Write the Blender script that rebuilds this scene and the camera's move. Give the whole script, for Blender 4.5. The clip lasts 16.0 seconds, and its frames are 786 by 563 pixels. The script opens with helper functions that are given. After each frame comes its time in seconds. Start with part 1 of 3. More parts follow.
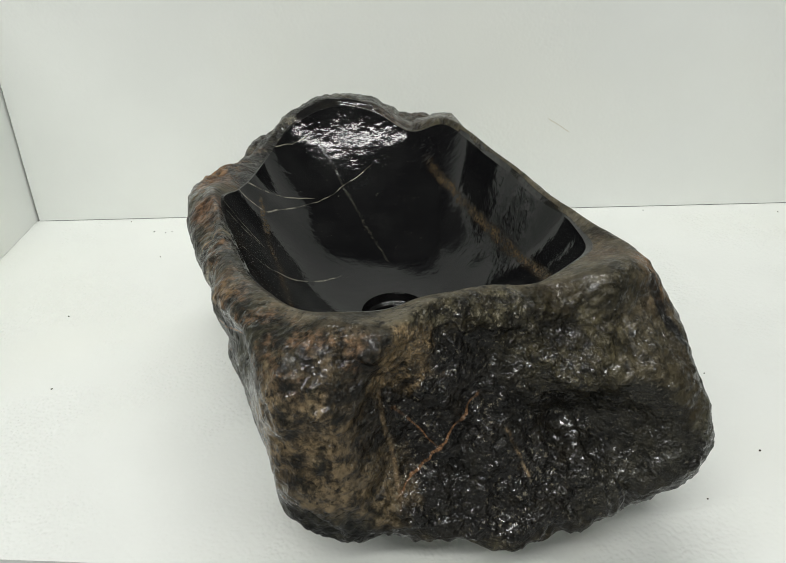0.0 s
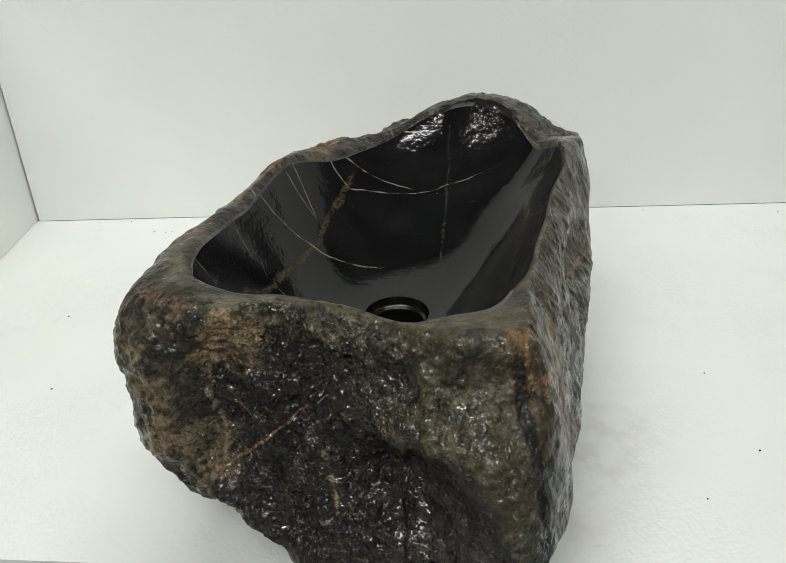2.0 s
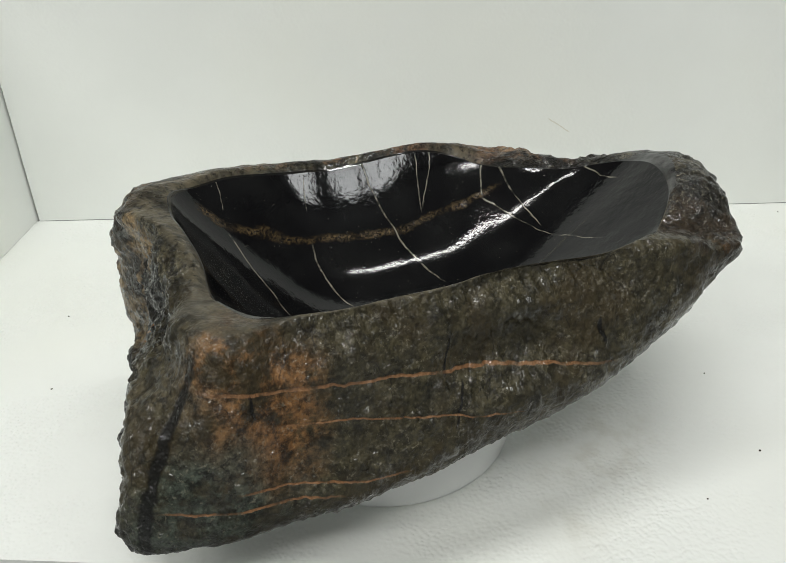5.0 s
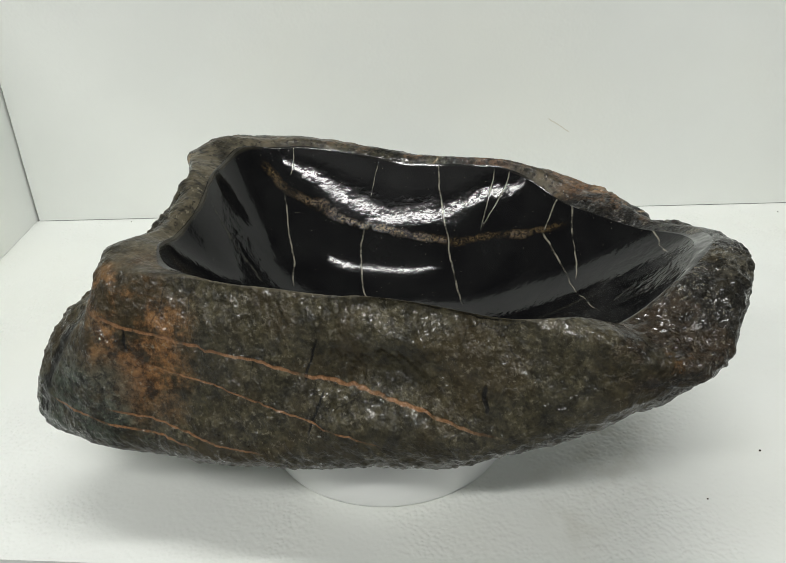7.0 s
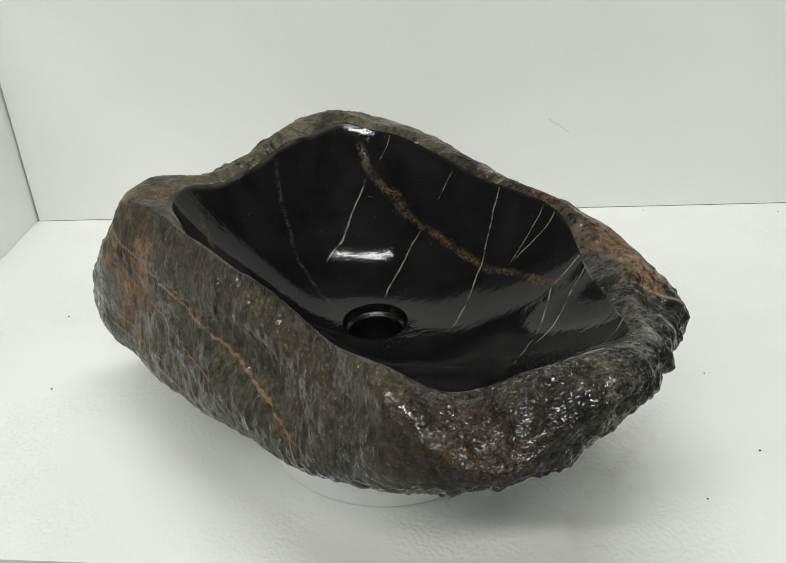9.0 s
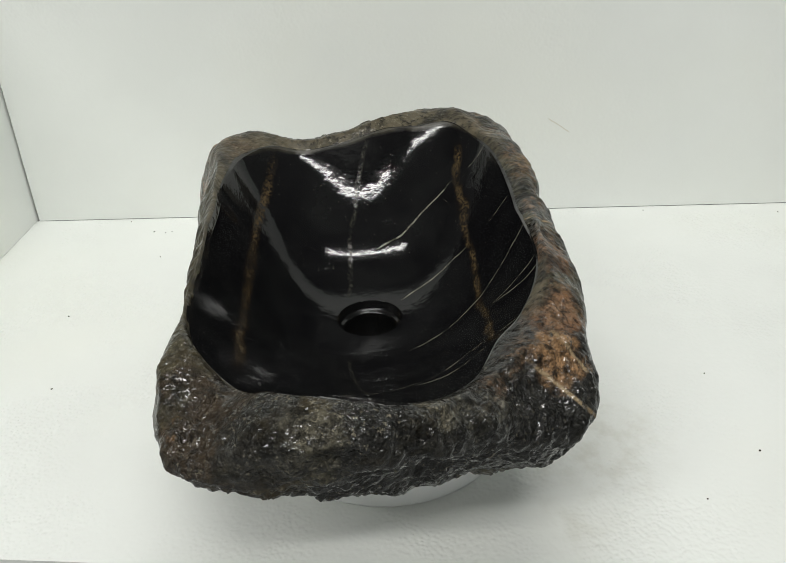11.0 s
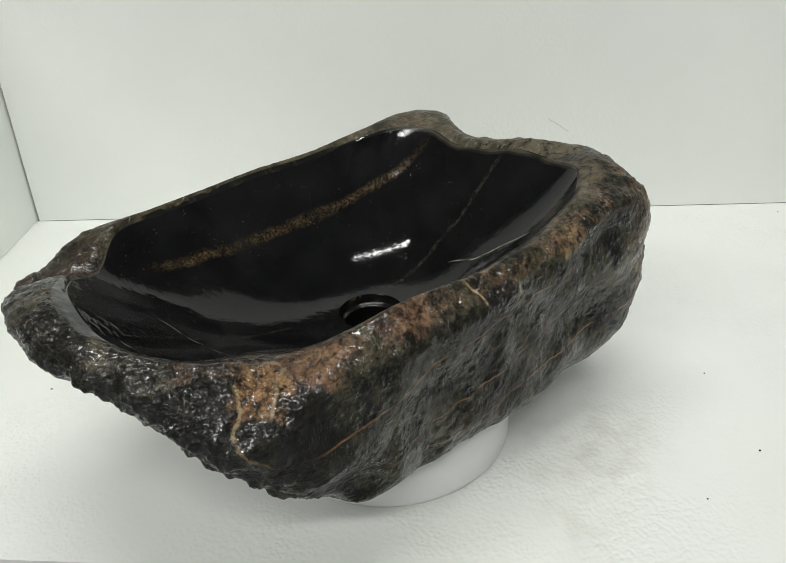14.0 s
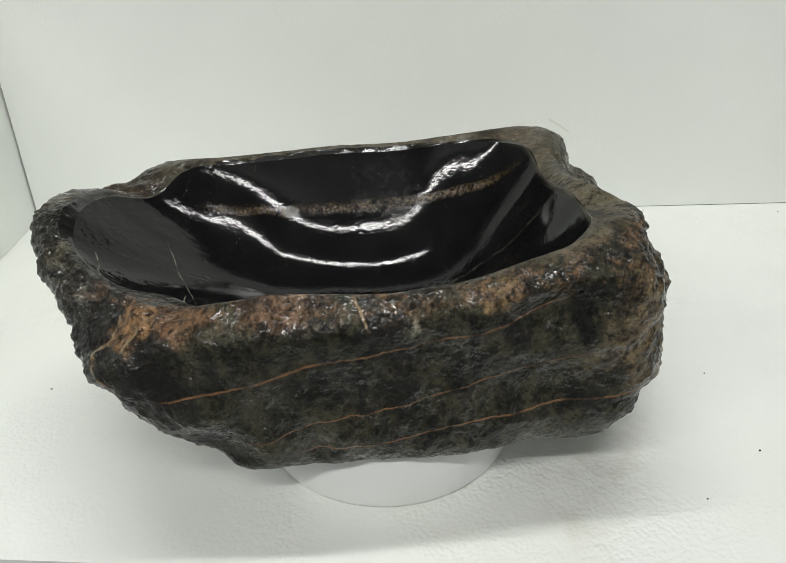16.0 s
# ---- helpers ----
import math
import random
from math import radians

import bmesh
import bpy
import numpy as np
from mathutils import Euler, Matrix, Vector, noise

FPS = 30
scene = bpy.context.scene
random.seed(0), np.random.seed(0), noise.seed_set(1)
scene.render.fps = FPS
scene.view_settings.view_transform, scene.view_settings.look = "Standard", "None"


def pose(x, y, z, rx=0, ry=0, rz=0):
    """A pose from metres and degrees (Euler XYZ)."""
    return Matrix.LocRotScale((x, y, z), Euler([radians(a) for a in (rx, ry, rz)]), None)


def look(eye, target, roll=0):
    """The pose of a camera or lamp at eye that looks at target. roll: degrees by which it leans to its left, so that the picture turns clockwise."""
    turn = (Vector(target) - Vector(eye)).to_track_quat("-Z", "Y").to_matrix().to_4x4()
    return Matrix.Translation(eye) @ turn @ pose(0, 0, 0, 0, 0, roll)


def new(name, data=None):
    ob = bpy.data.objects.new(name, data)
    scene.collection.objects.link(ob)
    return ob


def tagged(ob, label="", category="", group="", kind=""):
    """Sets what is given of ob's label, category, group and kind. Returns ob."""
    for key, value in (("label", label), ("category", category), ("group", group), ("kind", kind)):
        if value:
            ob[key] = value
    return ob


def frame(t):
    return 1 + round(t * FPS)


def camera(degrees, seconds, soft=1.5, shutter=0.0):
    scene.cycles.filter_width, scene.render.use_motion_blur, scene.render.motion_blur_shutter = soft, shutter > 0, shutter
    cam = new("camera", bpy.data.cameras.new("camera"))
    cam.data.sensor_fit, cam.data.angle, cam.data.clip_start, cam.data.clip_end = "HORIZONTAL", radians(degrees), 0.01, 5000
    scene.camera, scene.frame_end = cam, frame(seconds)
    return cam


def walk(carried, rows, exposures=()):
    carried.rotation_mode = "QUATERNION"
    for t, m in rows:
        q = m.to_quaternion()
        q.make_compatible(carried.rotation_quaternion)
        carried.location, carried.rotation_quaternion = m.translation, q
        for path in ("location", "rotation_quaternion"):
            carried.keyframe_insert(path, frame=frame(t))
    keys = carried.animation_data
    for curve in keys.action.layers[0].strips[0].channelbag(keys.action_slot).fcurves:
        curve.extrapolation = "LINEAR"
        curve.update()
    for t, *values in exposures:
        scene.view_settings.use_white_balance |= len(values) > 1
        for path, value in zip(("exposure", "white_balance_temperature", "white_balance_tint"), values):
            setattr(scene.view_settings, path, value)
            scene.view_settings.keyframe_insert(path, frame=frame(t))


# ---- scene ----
import functools

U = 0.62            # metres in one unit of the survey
EYE = 0.843 * U     # height of the lens over the foam floor
TURN = -17.77       # degrees a second of the turntable

# ---- camera: it stands still ----
cam = camera(49.3, 16.0, 0.85)
STAND = pose(0, -U, EYE, 90 - 30.88, 0, -0.937) @ pose(0, 0, 0, 0, 0, -2.95)
walk(cam, [(0.0, STAND), (16.0, STAND)])

# ---- world and lights ----
world = bpy.data.worlds.new("world")
scene.world = world
world.use_nodes = True
world.node_tree.nodes["Background"].inputs[0].default_value = (0.9, 1.0, 0.97, 1)
world.node_tree.nodes["Background"].inputs[1].default_value = 0.0


def area(name, m, sx, sy, power, color=(1, 1, 1)):
    data = bpy.data.lights.new(name, "AREA")
    data.shape, data.size, data.size_y, data.energy, data.color = "RECTANGLE", sx, sy, power, color
    ob = new(name, data)
    ob.matrix_world = m
    return ob


LAMP = (1.0, 1.0, 0.965)
area("lamp_tube_over", look((0.0, -0.06, 2.05), (0.0, -0.06, 0.0)), 1.5, 0.06, 19, LAMP)
area("lamp_tube_front", look((-0.68, -1.60, 2.05), (-0.68, -1.2, 0.0)), 2.2, 0.07, 39, LAMP)
area("window_light", look((1.42, -1.94, 1.70), (1.2, 0.0, 1.3)), 0.30, 0.46, 6.5, (0.97, 1.0, 0.99))

# ---- material helpers ----


class Tree:
    """A short hand for node trees."""

    def __init__(self, name):
        self.mat = bpy.data.materials.new(name)
        self.mat.use_nodes = True
        self.t = self.mat.node_tree
        self.bsdf = self.t.nodes["Principled BSDF"]
        self.xyz = self.add("ShaderNodeTexCoord").outputs["Object"]

    def add(self, kind, **values):
        n = self.t.nodes.new(kind)
        for k, v in values.items():
            setattr(n, k, v)
        return n

    def put(self, socket, value):
        if isinstance(value, bpy.types.NodeSocket):
            self.t.links.new(value, socket)
        else:
            socket.default_value = value

    def math(self, op, a, b=0.0, c=0.0, clamp=False):
        n = self.add("ShaderNodeMath", operation=op, use_clamp=clamp)
        for s, v in zip(n.inputs, (a, b, c)):
            self.put(s, v)
        return n.outputs[0]

    def vec(self, op, a, b=(0, 0, 0)):
        n = self.add("ShaderNodeVectorMath", operation=op)
        self.put(n.inputs[0], a)
        self.put(n.inputs[1], b)
        return n.outputs["Value"] if op in ("DOT_PRODUCT", "LENGTH", "DISTANCE") else n.outputs[0]

    def noise(self, scale, detail=4.0, rough=0.55, at=None, out=0, warp=0.0):
        n = self.add("ShaderNodeTexNoise")
        self.put(n.inputs["Vector"], at or self.xyz)
        n.inputs["Scale"].default_value, n.inputs["Detail"].default_value = scale, detail
        n.inputs["Roughness"].default_value, n.inputs["Distortion"].default_value = rough, warp
        return n.outputs[out]

    def cells(self, scale, feature="F1", at=None, out=0):
        n = self.add("ShaderNodeTexVoronoi", feature=feature)
        self.put(n.inputs["Vector"], at or self.xyz)
        n.inputs["Scale"].default_value = scale
        return n.outputs[out]

    def ramp(self, value, lo, hi, a=0.0, b=1.0):
        n = self.add("ShaderNodeMapRange", interpolation_type="SMOOTHSTEP")
        for s, v in zip(n.inputs, (value, lo, hi, a, b)):
            self.put(s, v)
        return n.outputs[0]

    def mix(self, fac, a, b):
        n = self.add("ShaderNodeMix", data_type="RGBA")
        self.put(n.inputs[0], fac)
        self.put(n.inputs[6], (*a, 1) if isinstance(a, tuple) else a)
        self.put(n.inputs[7], (*b, 1) if isinstance(b, tuple) else b)
        return n.outputs[2]

    def mixf(self, fac, a, b):
        n = self.add("ShaderNodeMix", data_type="FLOAT")
        self.put(n.inputs[0], fac)
        self.put(n.inputs[2], a)
        self.put(n.inputs[3], b)
        return n.outputs[0]

    def bump(self, height, strength, dist, normal=None):
        n = self.add("ShaderNodeBump")
        n.inputs["Strength"].default_value, n.inputs["Distance"].default_value = strength, dist
        self.put(n.inputs["Height"], height)
        if normal:
            self.put(n.inputs["Normal"], normal)
        return n.outputs[0]

    def done(self, color, rough, normal=None, **more):
        self.put(self.bsdf.inputs["Base Color"], (*color, 1) if isinstance(color, tuple) else color)
        self.put(self.bsdf.inputs["Roughness"], rough)
        if normal:
            self.put(self.bsdf.inputs["Normal"], normal)
        for k, v in more.items():
            self.put(self.bsdf.inputs[k.replace("_", " ")], v)
        return self.mat


DIRT = (((0.185, -0.05, 0.0), 0.09, 0.30), ((0.15, -0.14, 0.0), 0.05, 0.22))      # smudges on the floor board


def foam_material(name, tint, relief, dirt=(), scuff=False):
    m = Tree(name)
    wob = m.vec("ADD", m.xyz, m.vec("MULTIPLY", m.noise(30.0, 2.0, out=1), (0.006, 0.006, 0.006)))
    seam = m.ramp(m.cells(260.0, "SMOOTH_F1", wob), 0.1, 0.75, 1.0, 0.0)
    patch = m.ramp(m.noise(7.0, 3.0), 0.42, 0.62, 0.15, 1.0)
    h = m.math("ADD", m.math("MULTIPLY", m.math("MULTIPLY", seam, patch), 0.55), m.math("MULTIPLY", m.noise(150.0, 4.0), 0.30))
    col = m.mix(m.ramp(m.noise(5.0, 4.0), 0.3, 0.7), tuple(v * 0.965 for v in tint), tint)
    col = m.mix(m.math("MULTIPLY", m.ramp(m.noise(2.2, 3.0), 0.5, 0.72), 0.35), col, (tint[0], tint[1] * 0.99, tint[2] * 0.93))
    for c, r, amount in dirt:
        d = m.vec("DISTANCE", m.vec("ADD", m.xyz, m.vec("MULTIPLY", m.noise(22.0, 5.0, out=1), (0.09, 0.09, 0.0))), (c[0] + 0.045, c[1] + 0.045, c[2]))
        f = m.math("MULTIPLY", m.ramp(d, 0.0, r, 1.0, 0.0), m.ramp(m.noise(45.0, 5.0), 0.42, 0.66, 0.1, amount))
        col = m.mix(f, col, (0.40, 0.37, 0.26))
    if scuff:
        p, q = Vector((0.2278, 0.4224, 0.128)), Vector((0.2542, 0.4204, 0.111))
        n = (q - p).cross(Vector((0.0762, 0.9971, 0))).normalized()
        f = sheet(m, warped(m, 0.004, 60.0), n, n.dot(p), 0.0012, (p + q) / 2, 0.019, 0.3)
        col = m.mix(m.math("MULTIPLY", f, 0.45), col, (0.55, 0.50, 0.36))
    return m.done(col, 0.42, m.bump(h, relief, 0.0016))


def plain_material(name, color, rough):
    m = Tree(name)
    n = m.ramp(m.noise(6.0, 5.0), 0.3, 0.7)
    return m.done(m.mix(n, tuple(v * 0.94 for v in color), color), rough)


PALE, ORANGE, BROWN = (0.36, 0.34, 0.27), (0.19, 0.085, 0.035), (0.120, 0.080, 0.034)


def sheet(m, at, n, d, width, middle, reach, soft=0.4):
    """How far a point lies in a flat vein with the normal n at the offset d, no farther than reach from the middle."""
    off = m.math("ABSOLUTE", m.math("SUBTRACT", m.vec("DOT_PRODUCT", at, tuple(n)), d))
    near = m.ramp(m.vec("DISTANCE", m.xyz, tuple(middle)), reach * 0.72, reach, 1.0, 0.0)
    return m.math("MULTIPLY", m.ramp(off, width * soft, width, 1.0, 0.0), near)


def vein(m, at, p, q, r, width, grow=1.1, soft=0.4):
    """A vein in the plane through three points."""
    p, q, r = Vector(p), Vector(q), Vector(r)
    n = (q - p).cross(r - p).normalized()
    c = (p + r) / 2
    return sheet(m, at, n, n.dot(p), width * 0.8, c, (p - r).length / 2 * grow, soft)


def seam(m, at, p, q, width, grow=1.05, soft=0.4):
    """A vein that runs from p to q and goes straight into the stone."""
    p, q = Vector(p), Vector(q)
    c = (p + q) / 2
    n = (q - p).cross(Vector((c.x, c.y, 0))).normalized()
    return sheet(m, at, n, n.dot(p), width, c, (p - q).length / 2 * grow, soft)


def crack(m, at, p, q, width, grow=1.05, soft=0.4):
    """A vein that runs from p to q and stands upright in the stone."""
    p, q = Vector(p), Vector(q)
    n = (q - p).cross(Vector((0, 0, 1))).normalized()
    return sheet(m, at, n, n.dot(p), width * 0.75, (p + q) / 2, (p - q).length / 2 * grow, soft)


def blob(m, at, c, r, soft=0.5):
    return m.ramp(m.vec("DISTANCE", at, tuple(c)), r * (1 - soft), r, 1.0, 0.0)


def warped(m, amount, scale, detail=3.0):
    n = m.vec("SUBTRACT", m.noise(scale, detail, out=1), (0.5, 0.5, 0.5))
    return m.vec("ADD", m.xyz, m.vec("MULTIPLY", n, (amount, amount, amount)))


def bowl_veins(m):
    """Pale, brown and grey veins of the hollow: (cover, colour) pairs."""
    thin, wide = warped(m, 0.010, 22.0), warped(m, 0.014, 24.0, 5.0)
    grit = m.math("MULTIPLY", m.ramp(m.noise(480.0, 5.0, 0.8), 0.42, 0.62, 0.03, 1.0), m.ramp(m.noise(70.0, 5.0, 0.7), 0.36, 0.60, 0.18, 1.0))
    cut = m.ramp(m.noise(90.0, 5.0, 0.7), 0.38, 0.58, 0.05, 0.55)
    brown = m.math("MAXIMUM", vein(m, wide, (-0.1065, 0.1099, 0.185), (-0.0848, 0.014, 0.1578), (-0.0545, -0.0935, 0.1706), 0.0052, 1.15, 0.05),
                   vein(m, wide, (0.1269, -0.1016, 0.207), (0.1157, -0.0173, 0.1745), (0.0546, 0.1746, 0.1863), 0.0078, 1.1, 0.05))
    brown = m.math("MAXIMUM", brown, vein(m, wide, (-0.0379, -0.1544, 0.2121), (-0.045, -0.118, 0.18), (-0.0566, -0.0847, 0.1668), 0.0050, 1.1, 0.05))
    grey = m.math("MAXIMUM", vein(m, wide, (0.0438, -0.1432, 0.2275), (0.0482, -0.0813, 0.15), (0.0352, -0.0216, 0.121), 0.0040, 1.1, 0.1),
                  vein(m, wide, (-0.0582, 0.2196, 0.2085), (-0.016, 0.1367, 0.1427), (0.0063, 0.0815, 0.1254), 0.0026, 1.15, 0.1))
    lines = None
    for p, q, r, wd in (((-0.1225, -0.013, 0.2150), (-0.086, 0.0165, 0.1588), (-0.0372, 0.0576, 0.1265), 0.0011),
                        ((-0.0400, -0.128, 0.1834), (-0.006, -0.0986, 0.1489), (0.022, -0.077, 0.1399), 0.0010),
                        ((-0.0617, -0.0605, 0.1584), (-0.0381, -0.0475, 0.1341), (-0.0127, -0.0243, 0.1212), 0.0010),
                        ):
        v = vein(m, thin, p, q, r, wd)
        lines = v if lines is None else m.math("MAXIMUM", lines, v)
    for p, q, wd in (((-0.1331, 0.104, 0.2069), (-0.1034, 0.1005, 0.1769), 0.0013), ((-0.1034, 0.1005, 0.1769), (-0.0645, 0.14, 0.1616), 0.0010),
                     ((-0.1354, 0.1116, 0.2073), (-0.0959, 0.1313, 0.1847), 0.0013), ((-0.0959, 0.1313, 0.1847), (-0.0600, 0.1490, 0.1650), 0.0009),
                     ((-0.1251, 0.1753, 0.2054), (-0.0659, 0.2165, 0.2112), 0.0009), ((-0.0645, 0.14, 0.1616), (0.0, 0.19, 0.17), 0.0007),
                     ((-0.0683, -0.137, 0.2259), (-0.0552, -0.1318, 0.2019), 0.0008), ((-0.0959, -0.0622, 0.2103), (-0.0805, -0.0619, 0.1836), 0.0007),
                     ((-0.1308, 0.04, 0.2156), (-0.0995, 0.0443, 0.1647), 0.0010), ((-0.1341, 0.0555, 0.2132), (-0.1019, 0.0462, 0.1672), 0.0008)):
        lines = m.math("MAXIMUM", lines, crack(m, thin, p, q, wd))
    return [(m.math("MULTIPLY", brown, grit), BROWN), (m.math("MULTIPLY", grey, m.math("MULTIPLY", grit, cut)), (0.12, 0.115, 0.085)),
            (m.math("MULTIPLY", lines, cut), PALE)]


def bowl_material():
    m = Tree("polished_stone")
    hone = m.add("ShaderNodeAttribute", attribute_name="hone").outputs["Fac"]
    cloud = m.ramp(m.noise(26.0, 6.0, 0.6), 0.35, 0.75)
    col = m.mix(cloud, (0.0045, 0.0045, 0.005), (0.0095, 0.0098, 0.0098))
    dots = m.ramp(m.cells(300.0), 0.0, 0.19, 1.0, 0.0)
    dots = m.math("MULTIPLY", dots, m.ramp(m.noise(110.0, 2.0), 0.56, 0.62))
    col = m.mix(m.math("MULTIPLY", dots, 0.75), col, (0.19, 0.175, 0.14))
    worn = m.ramp(m.math("ADD", hone, m.math("MULTIPLY", m.math("SUBTRACT", m.noise(40.0, 5.0), 0.5), 0.5)), 0.35, 0.85)
    olive = m.mix(m.ramp(m.noise(60.0, 6.0), 0.35, 0.65), (0.03, 0.028, 0.020), (0.075, 0.068, 0.048))
    col = m.mix(worn, col, olive)
    total = None
    for cover, tint in bowl_veins(m):
        col = m.mix(cover, col, tint)
        total = cover if total is None else m.math("MAXIMUM", total, cover)
    rough = m.mixf(worn, m.mixf(total, m.ramp(m.noise(15.0, 4.0), 0.3, 0.7, 0.055, 0.10), 0.25), 0.36)
    ripple = m.math("ADD", m.math("MULTIPLY", m.noise(45.0, 2.0), 0.55), m.math("MULTIPLY", m.noise(230.0, 2.0), 0.22))
    ripple = m.math("SUBTRACT", ripple, m.math("MULTIPLY", dots, 0.25))
    ripple = m.math("ADD", ripple, m.math("MULTIPLY", total, 0.12))
    pitted = m.math("MULTIPLY", blob(m, warped(m, 0.05, 40.0, 5.0), (0.118, 0.020, 0.188), 0.042, 0.4), m.ramp(m.noise(140.0, 4.0, 0.6), 0.44, 0.54))
    rough = m.mixf(pitted, rough, 0.22)
    apart = m.add("ShaderNodeSeparateXYZ")
    m.put(apart.inputs[0], m.xyz)
    hammered = m.math("MULTIPLY", m.ramp(apart.outputs[1], 0.13, 0.21), m.ramp(m.noise(35.0, 2.0), 0.35, 0.6, 0.4, 1.0))
    nrm = m.add("ShaderNodeBump")
    nrm.inputs["Distance"].default_value = 0.0014
    m.put(nrm.inputs["Strength"], m.mixf(hammered, m.mixf(pitted, 0.38, 0.55), 0.60))
    m.put(nrm.inputs["Height"], m.math("ADD", ripple, m.math("MULTIPLY", hammered, m.math("MULTIPLY", m.noise(120.0, 2.0), 0.8))))
    return m.done(col, rough, nrm.outputs[0], Specular_IOR_Level=0.32)


def drain_material():
    m = Tree("drilled_stone")
    col = m.mix(m.ramp(m.noise(70.0, 5.0), 0.60, 0.75), (0.004, 0.004, 0.004), (0.035, 0.028, 0.016))
    return m.done(col, 0.16, m.bump(m.noise(300.0, 4.0), 0.2, 0.0006))


CRACKS = (((0.1446, 0.0428, 0.1943), (0.153, 0.0367, 0.1622), 0.0011), ((0.1481, 0.0495, 0.1589), (0.1642, 0.044, 0.1262), 0.0011),
          ((0.1126, 0.155, 0.177), (0.1174, 0.1586, 0.1572), 0.0012), ((0.1927, -0.0898, 0.1929), (0.1904, -0.0828, 0.1728), 0.0008),
          ((0.1564, -0.1931, 0.0959), (0.1545, -0.1874, 0.0677), 0.0012), ((-0.0862, -0.1656, 0.2178), (-0.0914, -0.1719, 0.1638), 0.0040),
          ((-0.1134, -0.0854, 0.2117), (-0.109, -0.0982, 0.133), 0.0035), ((-0.1439, -0.0189, 0.1889), (-0.1295, -0.0125, 0.1141), 0.0035),
          ((0.187, -0.124, 0.224), (0.2285, -0.168, 0.080), 0.0050))


